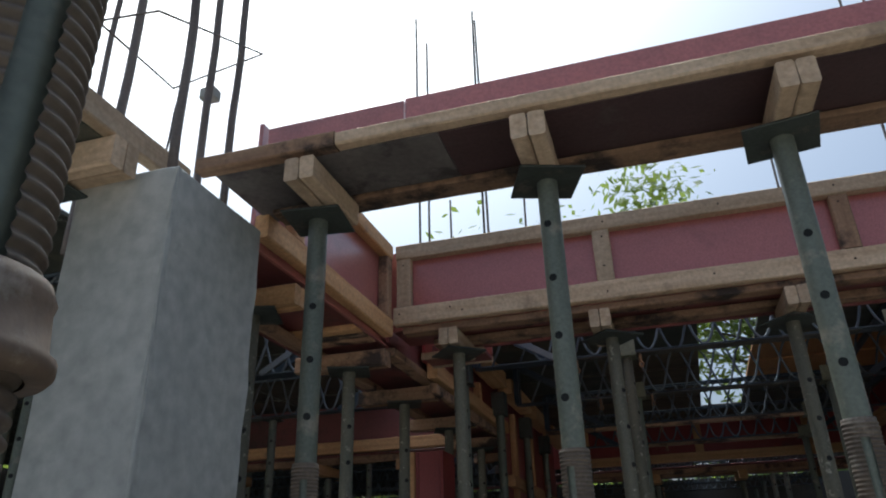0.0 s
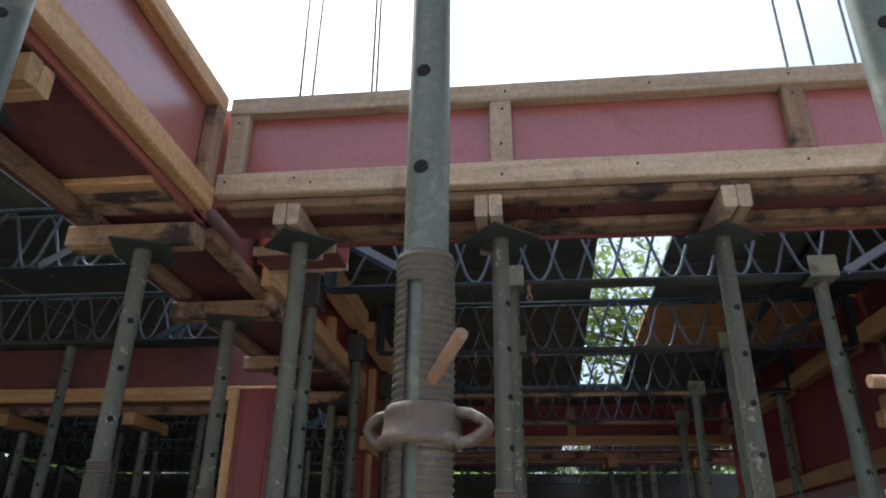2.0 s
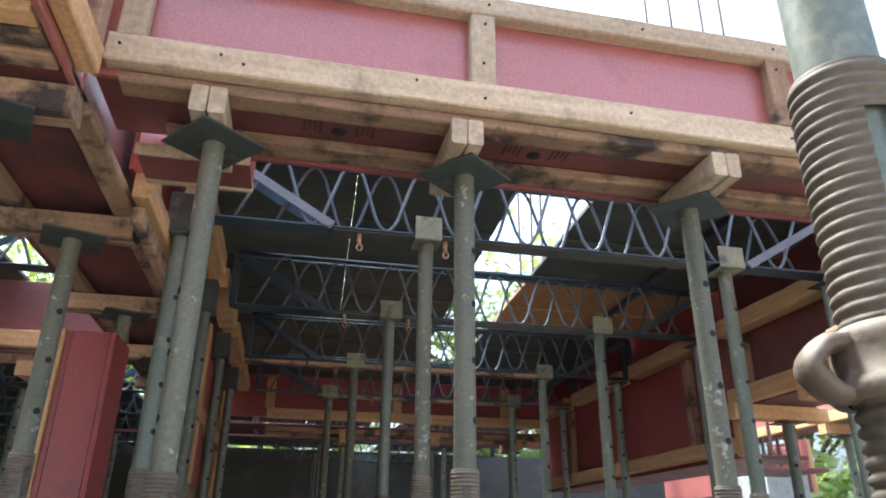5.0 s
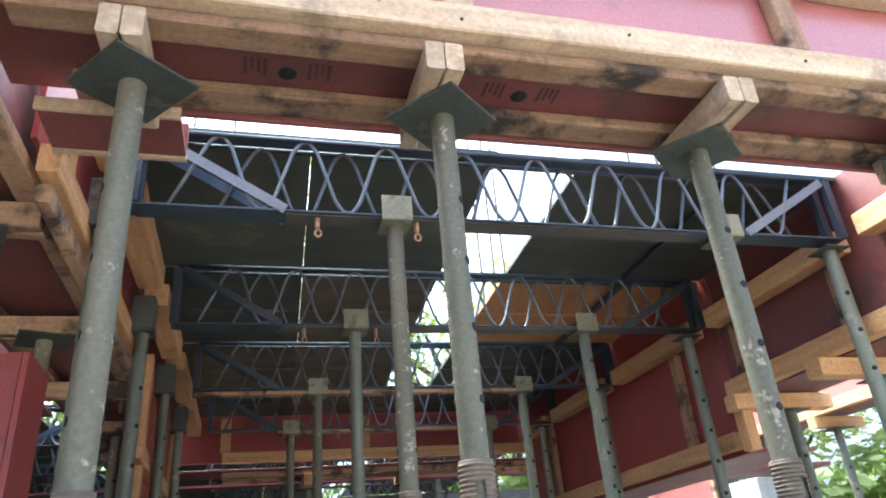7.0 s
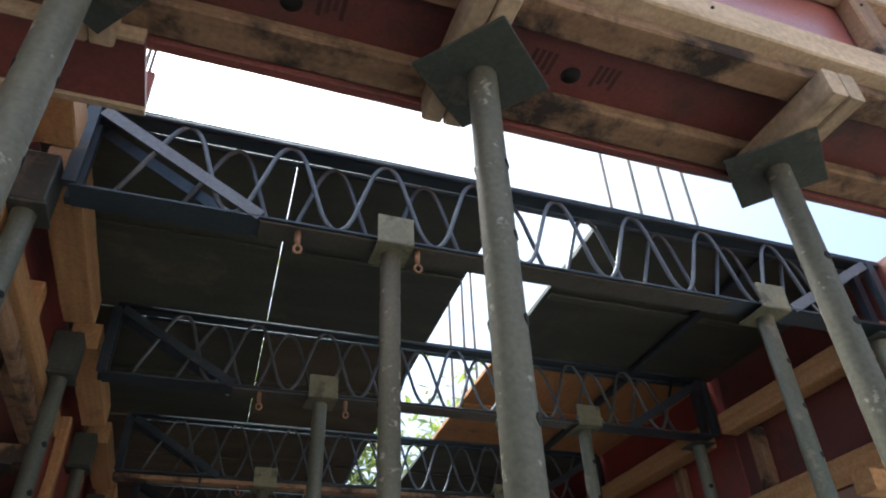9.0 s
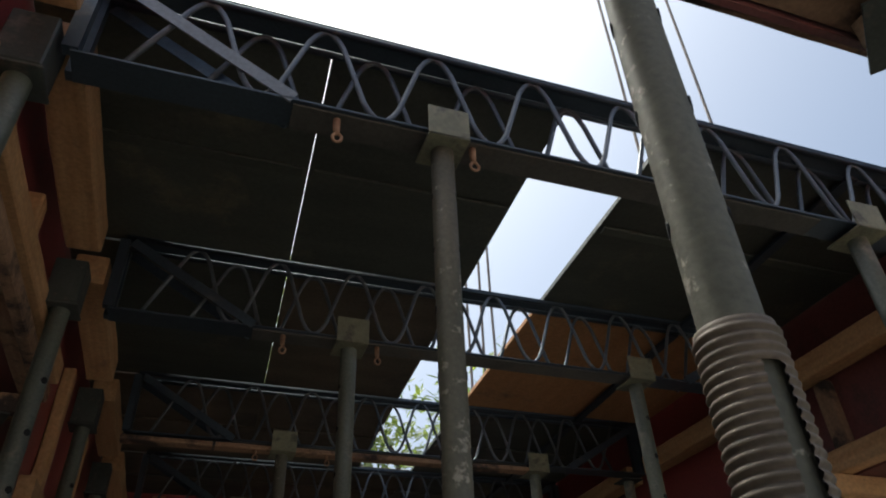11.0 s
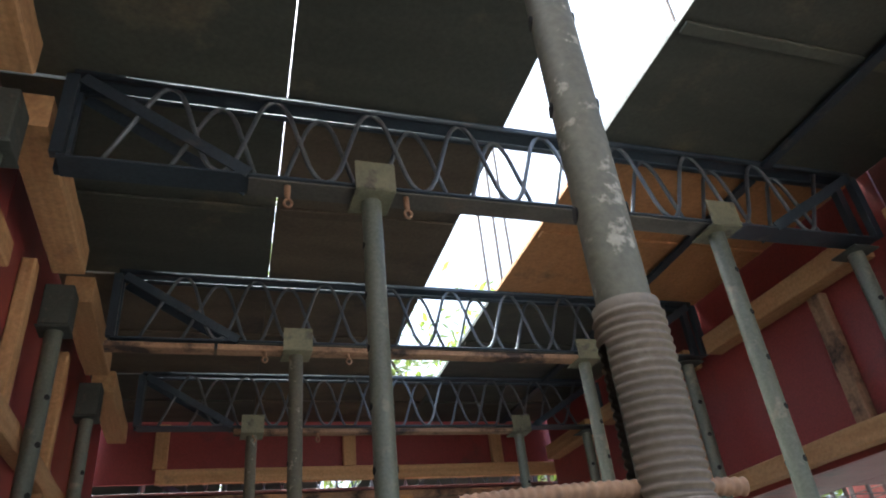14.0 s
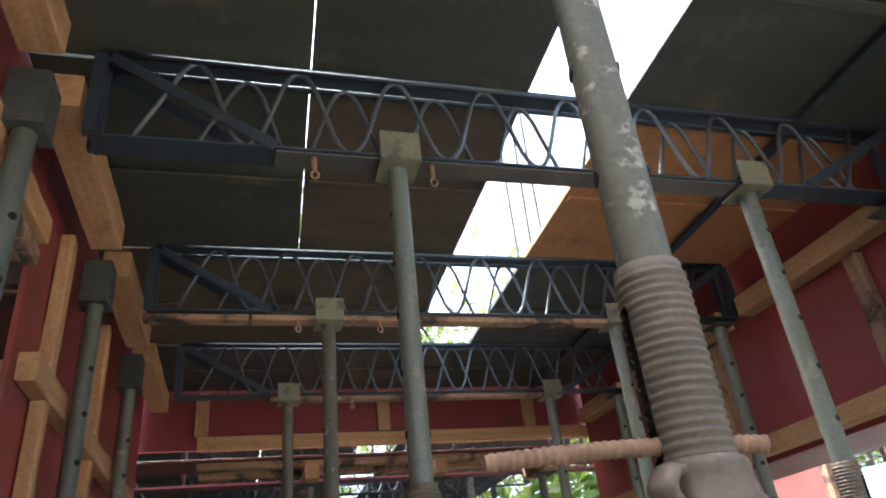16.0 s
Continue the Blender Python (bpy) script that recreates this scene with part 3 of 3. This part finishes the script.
# ---- lattice joists ----
def zigzag(x0, x1, y, z0, z1, period, phase, r=0.038):
    """Points of a bar bent up and down with rounded bends."""
    pts, x, up = [], x0 + phase, False
    corners = []
    while x <= x1:
        corners.append((x, z1 if up else z0))
        x += period / 2
        up = not up
    for i, (cx, cz) in enumerate(corners):
        if i in (0, len(corners) - 1):
            pts.append((cx, y, cz))
            continue
        s = -1 if cz == z1 else 1
        for k in range(7):
            t = k / 6 * 2 - 1
            pts.append((cx + t * r, y, cz + s * r * 0.9 * t * t * 1.3))
    return pts


def joist(y, x0, x1, label="blue steel lattice joist carrying the deck"):
    """y is the front plane; the joist reaches 7 cm back from it."""
    ob = thing("lattice_joist", ((x0 + x1) / 2, y + 0.035, 2.46), label, "joist", "deck joists")
    for k, yy in enumerate((y + 0.004, y + 0.066)):
        bm = bmesh.new()
        tube_into(bm, [(x0, yy, 2.714), (x1, yy, 2.714)], 0.009, 4)
        part("top_chord", bm, STEEL_BLUE, ob)
        bm = bmesh.new()
        tube_into(bm, zigzag(x0 + 0.06, x1 - 0.06, yy + (0.006 if k == 0 else -0.006), 2.476, 2.712, 0.245, 0.0275 if k == 0 else 0.147), 0.0062, 8)
        part("web_bar", bm, ROD, ob)
        for xe, xi in ((x0 + 0.02, x0 + 0.40), (x1 - 0.02, x1 - 0.40)):
            bm = bmesh.new()
            off = -0.006 if k == 0 else 0.006
            a, b = Vector((xe, yy + off, 2.70)), Vector((xi, yy + off, 2.474))
            n = Vector((b.z - a.z, 0, a.x - b.x)).normalized() * 0.015
            q = Vector((0, 0.002, 0))
            vs = [bm.verts.new(p) for p in (a - n - q, b - n - q, b + n - q, a + n - q, a - n + q, b - n + q, b + n + q, a + n + q)]
            for c in ((0, 1, 2, 3), (7, 6, 5, 4), (0, 4, 5, 1), (1, 5, 6, 2), (2, 6, 7, 3), (3, 7, 4, 0)):
                bm.faces.new([vs[h] for h in c])
            bmesh.ops.recalc_face_normals(bm, faces=bm.faces)
            part("end_brace", bm, STRAP if k == 0 and y < 3.3 else STEEL_BLUE, ob, "flat grey-blue steel strap")
        for xe in (x0, x1):
            box("end_post", xe - 0.014, xe + 0.014, yy - 0.012, yy + 0.012, 2.4745, 2.704, STEEL_BLUE, ob)
    box("top_plate", x0, x1, y - 0.004, y + 0.074, 2.7185, 2.722, STEEL_BLUE, ob)
    box("bottom_chord", x0, x1, y - 0.004, y + 0.074, 2.468, 2.474, STEEL_BLUE, ob, "", 0.001)
    box("lap_plate", x0 + 0.40, x1 - 0.62, y + 0.004, y + 0.07, 2.4625, 2.4675, DULL, ob, "", 0.001)
    for xb in (x0 + 0.49, x0 + 0.78):
        bm = bmesh.new()
        tube_into(bm, [(xb, y + 0.02, 2.462), (xb, y + 0.019, 2.435), (xb + 0.002, y + 0.018, 2.422)], [0.008, 0.0075, 0.005], 8)
        ring = [(xb + 0.002 + 0.009 * math.cos(a), y + 0.018, 2.412 + 0.011 * math.sin(a)) for a in [k * math.pi / 6 for k in range(13)]]
        tube_into(bm, ring, 0.0035, 6, False)
        part("eye_bolt", bm, RUST, ob, "rusty eye bolt")
    return ob


STRAP = material("grey_steel_strap", (0.20, 0.21, 0.22), (0.14, 0.15, 0.165), 0.45, 0.3, (8, 8, 8), 0.6, 120, 0.1, vary=0.05, depth=0.001)
DULL = material("dull_brown_steel", (0.13, 0.12, 0.105), (0.07, 0.068, 0.062), 0.6, 0.2, (8, 8, 8), 0.6, 120, 0.2, (0.13, 0.10, 0.08), 9.0, 0.55, 0.7, 0.1, 0.001)
JOISTS = (3.235, 4.145, 5.08, 6.01)
for jy in JOISTS:
    joist(jy, -0.84 + 0.03 * (jy - 3.235), 1.48 + 0.02 * (jy - 3.235))


for y, x0, x1 in ((5.08, -0.45, 0.95), (6.01, -0.35, 1.05), (5.08, -0.80, -0.46)):
    pad = thing("packing_board", ((x0 + x1) / 2, y + 0.03, 2.455), "grey used timber packing board under the joist", "board")
    plank("board", x0, x1, y + 0.005, y + 0.06, 2.441, 2.4615, pad, True)


# ---- deck panels ----
SKEW = 0.04


def deck_panel(x0, x1, y0, y1, mat, label, seams=1, z=2.724, skew=(0.0, 0.0)):
    """One sheet with cross stiffeners; skew shifts its two long edges as y grows."""
    ob = thing("deck_panel", ((x0 + x1) / 2, (y0 + y1) / 2, z), label, "panel", "deck panels")

    def lean(bm):
        for v in bm.verts:
            k = skew[0] if v.co.x < (x0 + x1) / 2 else skew[1]
            v.co.x += k * (v.co.y - 3.3)
        return bm

    part("sheet", lean(box_into(bmesh.new(), x0, x1, y0, y1, z, z + 0.018, 0.0015)), mat, ob)
    for k in range(seams):
        yy = y0 + (y1 - y0) * (k + 1) / (seams + 1)
        part("stiffener", lean(box_into(bmesh.new(), x0 + 0.012, x1 - 0.012, yy - 0.018, yy + 0.018, z - 0.010, z - 0.0005, 0.002)), mat, ob)
    return ob


DECKS = ((3.25, 4.175, DARKPLY, DARKPLY), (4.185, 5.11, DARKPLY, NEWPLY), (5.12, 6.04, BROWNPLY, DARKPLY), (6.05, 6.735, DARKPLY, DARKPLY))
for y0, y1, ml, mr in DECKS:
    tone = {DARKPLY: "dark oiled plywood deck panel", NEWPLY: "pale orange plywood deck panel", BROWNPLY: "brown used plywood deck panel"}
    for x0, x1, m, sk in ((-0.982, -0.364 if y0 < 5 else -0.3617, ml, (0, SKEW)), (-0.3615, 0.23, ml if y0 < 4 else BROWNPLY, (SKEW, SKEW)),
                          *(((0.2325, 0.5295, BROWNPLY, (SKEW, SKEW)),) if y0 > 6 else ()), (0.532, 1.118, mr, (SKEW, SKEW)), (1.12, 1.558, mr, (SKEW, 0))):
        panel = deck_panel(x0, x1, y0, y1, m, tone[m] + " resting on the joists", skew=sk)
        if x0 > 1:
            bm = box_into(bmesh.new(), x0 - 0.02, x0 + 0.018, y0 + 0.03, y1 - 0.03, 2.70, 2.7135, 0.002)
            for v in bm.verts:
                v.co.x += SKEW * (v.co.y - 3.3)
            part("seam_strip", bm, STEEL_BLUE, panel)


# ---- concrete column with its bars ----
col = thing("concrete_column", (-1.085, 1.25, 0), "raw grey concrete column with a cast seam", "column")
bm = bmesh.new()
box_into(bm, -1.217, -0.95, 1.078, 1.43, 0.0, 2.40, 0.006)
bmesh.ops.subdivide_edges(bm, edges=bm.edges, cuts=40, use_grid_fill=True)
for v in bm.verts:
    corner = max(0.0, 1 - (abs(v.co.x + 0.95) + abs(v.co.y - 1.078)) / 0.03) + max(0.0, 1 - (abs(v.co.x + 0.95) + abs(v.co.y - 1.43)) / 0.03)
    v.co += noise.noise_vector(v.co * 6) * 0.002 + noise.noise_vector(v.co * 45) * 0.009 * corner
part("shaft", bm, CONCRETE, col)
plank("casting_fin", -0.9535, -0.9475, 1.0745, 1.0805, 0.0, 2.39, col, rough=0.005, mat=CONCRETE, label="ragged casting seam")


def bar(name, x, y, z0, z1, r, parent, lean=0.0):
    bm = bmesh.new()
    n = 12
    tube_into(bm, [(x + lean * (k / n) + noise.noise((x * 5, y * 5, k * 0.4)) * 0.006, y + noise.noise((y * 7, k * 0.4, x)) * 0.006,
                    z0 + (z1 - z0) * k / n) for k in range(n + 1)], r, 8)
    return part(name, bm, REBAR, parent)


def cage(x0, x1, y0, y1, z0, z1, r, label, ties=(), extra=()):
    ob = thing("rebar_cage", ((x0 + x1) / 2, (y0 + y1) / 2, z0), label, "rebar", "starter bars")
    for i, (bx, by) in enumerate(((x0, y0), (x1, y0), (x0, y1), (x1, y1), *extra)):
        bar("bar", bx, by, z0, z1 - (i % 3) * 0.07, r, ob, 0.02 * ((i % 3) - 1))
    for z in ties:
        bm = bmesh.new()
        tube_into(bm, [(x0 - r, y0 - r, z), (x1 + r, y0 - r, z + 0.004), (x1 + r, y1 + r, z), (x0 - r, y1 + r, z - 0.004), (x0 - r, y0 - r, z)], 0.004, 6)
        part("tie", bm, REBAR, ob)
    return ob


starter = thing("rebar_cage", (-1.1, 1.25, 2.4), "thick column starter bars tied with stirrups and spacers", "rebar", "starter bars")
for bx, top_x, by, rad in ((-1.181, -1.171, 1.12, 0.0115), (-0.999, -1.014, 1.12, 0.0115), (-1.071, -1.077, 1.30, 0.0105), (-1.029, -1.028, 1.36, 0.0105), (-1.536, -1.534, 1.38, 0.0090)):
    bar("bar", bx, by, 2.40, 3.7, rad, starter, top_x - bx)
for z in (2.93, 3.3):
    bm = bmesh.new()
    tube_into(bm, [(-1.30, 1.105, z), (-1.10, 1.10, z - 0.03), (-0.97, 1.38, z + 0.02), (-1.28, 1.40, z - 0.01), (-1.30, 1.105, z)], 0.0035, 6)
    part("tie", bm, REBAR, starter)
box("spacer_block", -1.135, -1.085, 1.335, 1.375, 2.80, 2.84, CONCRETE, starter, "small mortar spacer", 0.006)
bar("wire", -1.20, 1.30, 2.4, 3.0, 0.003, starter, 0.05)
cage(-1.62, -1.10, 4.80, 5.0, 2.342, 6.3, 0.010, "tall thin starter bars beyond the beam")
cage(3.07, 3.33, 6.05, 6.33, 2.031, 2.70, 0.013, "column bars with stirrups rising from the concrete stub", (2.07, 2.12, 2.18, 2.24), ((3.2, 6.05), (3.07, 6.19)))

crossing = thing("rebar_cage", (2.05, 4.78, 1.92), "tall thin column bars rising through the beam form", "rebar", "starter bars")
for bx, by, top in ((1.80, 4.86, 6.6), (1.89, 4.70, 6.5), (2.21, 4.80, 6.3), (2.32, 4.72, 6.8)):
    bar("bar", bx, by, 1.919, top, 0.010, crossing, 0.01)
distant = thing("rebar_cage", (0.8, 7.4, 2.34), "short starter bars standing in the far beam", "rebar", "starter bars")
for bx, lean, top in ((-1.205, 0.058, 6.362), (-0.805, 0.031, 6.133), (1.610, 0.008, 6.106), (1.718, 0.057, 6.335), (1.855, 0.008, 6.058), (-2.094, 0.010, 5.781)):
    bar("bar", bx, 7.4, 2.345, top, 0.013, distant, lean)
box("base_board", -2.2, 2.9, 7.34, 7.46, 2.33, 2.345, RED_WORN_SHADED, distant)
# formwork of the beam that comes in from the side at the column
side = thing("beam_formwork", (-1.25, 0.6, 2.4), "side beam form with timber rim at the column", "formwork", "beam forms")
WEATHERED.append(side)
f = Frame(side, "y")
f.plank("rail", -0.6, 1.24, -1.08, -1.045, 2.44, 2.50)
f.box("soffit", -0.6, 1.076, -1.40, -1.082, 2.44, 2.455, DARKPLY)
for a in (0.3, 1.02):
    for s in (-0.0375, 0.001):
        plank("cross_block", -1.42, -1.04, a + s, a + s + 0.036, 2.365, 2.438, side)


# ---- side bay and back bay: joists, decks, props ----
for jy in (2.05, 2.95, 3.85):
    joist(jy, -4.2, -1.45, "dark steel lattice joist in the side bay")
# Panels past y 6.9 or x -4.3 are added to shut out sky light.
for y0, y1 in ((1.3, 2.08), (2.09, 2.98), (2.99, 3.88), (3.89, 5.045), (5.06, 6.0), (6.01, 6.9), (6.91, 9.0), (9.01, 11.38)):
    for x0, x1 in ((-6.7, -4.31), (-4.3, -3.4), (-3.39, -2.6), (-2.59, -1.88)):
        deck_panel(x0, x1, y0, y1, DARKPLY, "dark plywood deck panel of the side bay")
for jy in (2.05, 2.95, 3.85):
    for px in (-3.4, -2.3):
        prop(px, jy + 0.03, 2.455, 1.5, 0.2, -70, plate=0.05)
for jy in (5.4, 6.3):
    joist(jy, -4.2, -1.45, "dark steel lattice joist in the side bay")
    for px in (-3.4, -2.3):
        prop(px, jy + 0.03, 2.455, 1.5, 0.2, -70, plate=0.05)
for jy in (7.7, 8.6, 9.5, 10.4):
    joist(jy, -0.84, 1.9, "dark steel lattice joist in the back bay")
    for px in (-0.2, 1.1):
        prop(px, jy + 0.03, 2.455, 1.5, 0.2, -70, plate=0.05)
# Joists and props added to carry the light-blocking far side panels.
for jy in (7.3, 8.3, 9.3, 10.3):
    joist(jy, -6.6, -1.35, "added steel lattice joist under the light-blocking far panels")
    for px in (-5.2, -3.6, -2.1):
        prop(px, jy + 0.03, 2.455, 1.5, 0.2, -70, plate=0.05)
for y0, y1 in ((6.91, 9.0), (9.01, 11.38)):
    deck_panel(-1.79, -1.31, y0, y1, DARKPLY, "dark plywood deck panel of the back bay")
for y0, y1 in ((7.15, 8.63), (8.64, 9.53), (9.54, 11.38)):
    for x0, x1 in ((-1.3, -0.35), (-0.34, 0.36), (0.675, 1.155), (1.165, 2.1)):
        deck_panel(x0, x1, y0, y1, DARKPLY, "dark plywood deck panel of the back bay")


# ---- trees ----
def tree(x, y, height, crown, seed, leaves=2600):
    rnd = random.Random(seed)
    ob = thing("tree", (x, y, -0.12), "leafy green tree beyond the building site", "tree", "trees behind the site")
    bm = bmesh.new()
    tube_into(bm, [(x + 0.1 * math.sin(k), y + 0.1 * math.cos(k * 1.3), -0.12 + height * 0.7 * k / 6) for k in range(7)],
              [0.22 - 0.026 * k for k in range(7)], 9)
    part("trunk", bm, BARK, ob)
    tips = []
    for i in range(16):
        a, h = rnd.uniform(0, 6.28), rnd.uniform(0.35, 0.7) * height
        reach = crown * rnd.uniform(0.5, 1.0)
        p0 = Vector((x, y, h))
        p1 = p0 + Vector((math.cos(a) * reach * 0.5, math.sin(a) * reach * 0.5, height * 0.12))
        p2 = p0 + Vector((math.cos(a) * reach, math.sin(a) * reach, height * rnd.uniform(0.12, 0.3)))
        bm = bmesh.new()
        tube_into(bm, [p0, p1, p2], [0.07, 0.04, 0.012], 6)
        part("limb", bm, BARK, ob)
        tips += [p1, p2, (p1 + p2) / 2, p2 + Vector((0, 0, height * 0.06))]
    verts, faces = [], []
    for i in range(leaves):
        c = rnd.choice(tips) + Vector((rnd.gauss(0, 1), rnd.gauss(0, 1), rnd.gauss(0, 0.7))) * crown * 0.2
        u = Vector((rnd.gauss(0, 1), rnd.gauss(0, 1), rnd.gauss(0, 0.6))).normalized() * rnd.uniform(0.08, 0.17)
        v = u.orthogonal().normalized() * u.length * 0.42
        k = len(verts)
        verts += [c - u, c + v, c + u, c - v]
        faces.append((k, k + 1, k + 2, k + 3))
    me = bpy.data.meshes.new("crown")
    me.from_pydata(verts, [], faces)
    me.materials.append(LEAF)
    ob2 = new("crown", me)
    ob2.parent = ob
    ob2.location = (-x, -y, 0.12)
    return ob


for i, (tx, ty, th, tc) in enumerate(((3.4, 15, 8.0, 3.0), (7.5, 17, 8.5, 3.2), (-0.5, 17, 10.2, 2.6), (11.5, 16, 8, 3.2), (-5, 17, 8, 3.2), (-11, 14, 8, 3.2), (14, 10, 7.5, 3.0))):
    tree(tx, ty, th, tc, 11 + i, 6000)


def thicket(name, x0, x1, y0, y1, top, count, seed, label):
    """A dense bank of leaves round the site, thick enough to block light at the horizon."""
    rnd = random.Random(seed)
    verts, faces = [], []
    for i in range(count):
        x, y = rnd.uniform(x0, x1), rnd.uniform(y0, y1)
        h = top * (0.75 + 0.35 * noise.noise((x * 0.5, y * 0.5, seed)))
        c = Vector((x, y, -0.1 + h * rnd.random()))
        u = Vector((rnd.gauss(0, 1), rnd.gauss(0, 1), rnd.gauss(0, 0.6))).normalized() * rnd.uniform(0.1, 0.26)
        v = u.orthogonal().normalized() * u.length * 0.5
        k = len(verts)
        verts += [c - u, c + v, c + u, c - v]
        faces.append((k, k + 1, k + 2, k + 3))
    me = bpy.data.meshes.new(name)
    me.from_pydata(verts, [], faces)
    me.materials.append(LEAF)
    return tagged(new(name, me), label, "bushes", kind="stuff")


thicket("thicket", -13, 15, 12.6, 15, 4.6, 26000, 5, "dense green bushes behind the site")
# The two side banks are added only to block low sky light.
thicket("thicket", -11, -8.5, -3, 13, 4.6, 15000, 6, "added green leaf bank beside the site, blocking horizon light")
thicket("thicket", 11, 13.5, -3, 13, 4.0, 14000, 7, "added green leaf bank beside the site, blocking horizon light")
# plain walls added round the floor to keep daylight out of the bays
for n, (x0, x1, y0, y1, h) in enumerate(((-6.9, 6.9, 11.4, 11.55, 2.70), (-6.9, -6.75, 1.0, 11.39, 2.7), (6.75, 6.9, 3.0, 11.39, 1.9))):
    tagged(box("wall_%d" % (n + 1), x0, x1, y0, y1, 0.0, h, LOW_BOUNCE), "added plain wall, dark to keep light out of the bays", "wall", kind="structure")
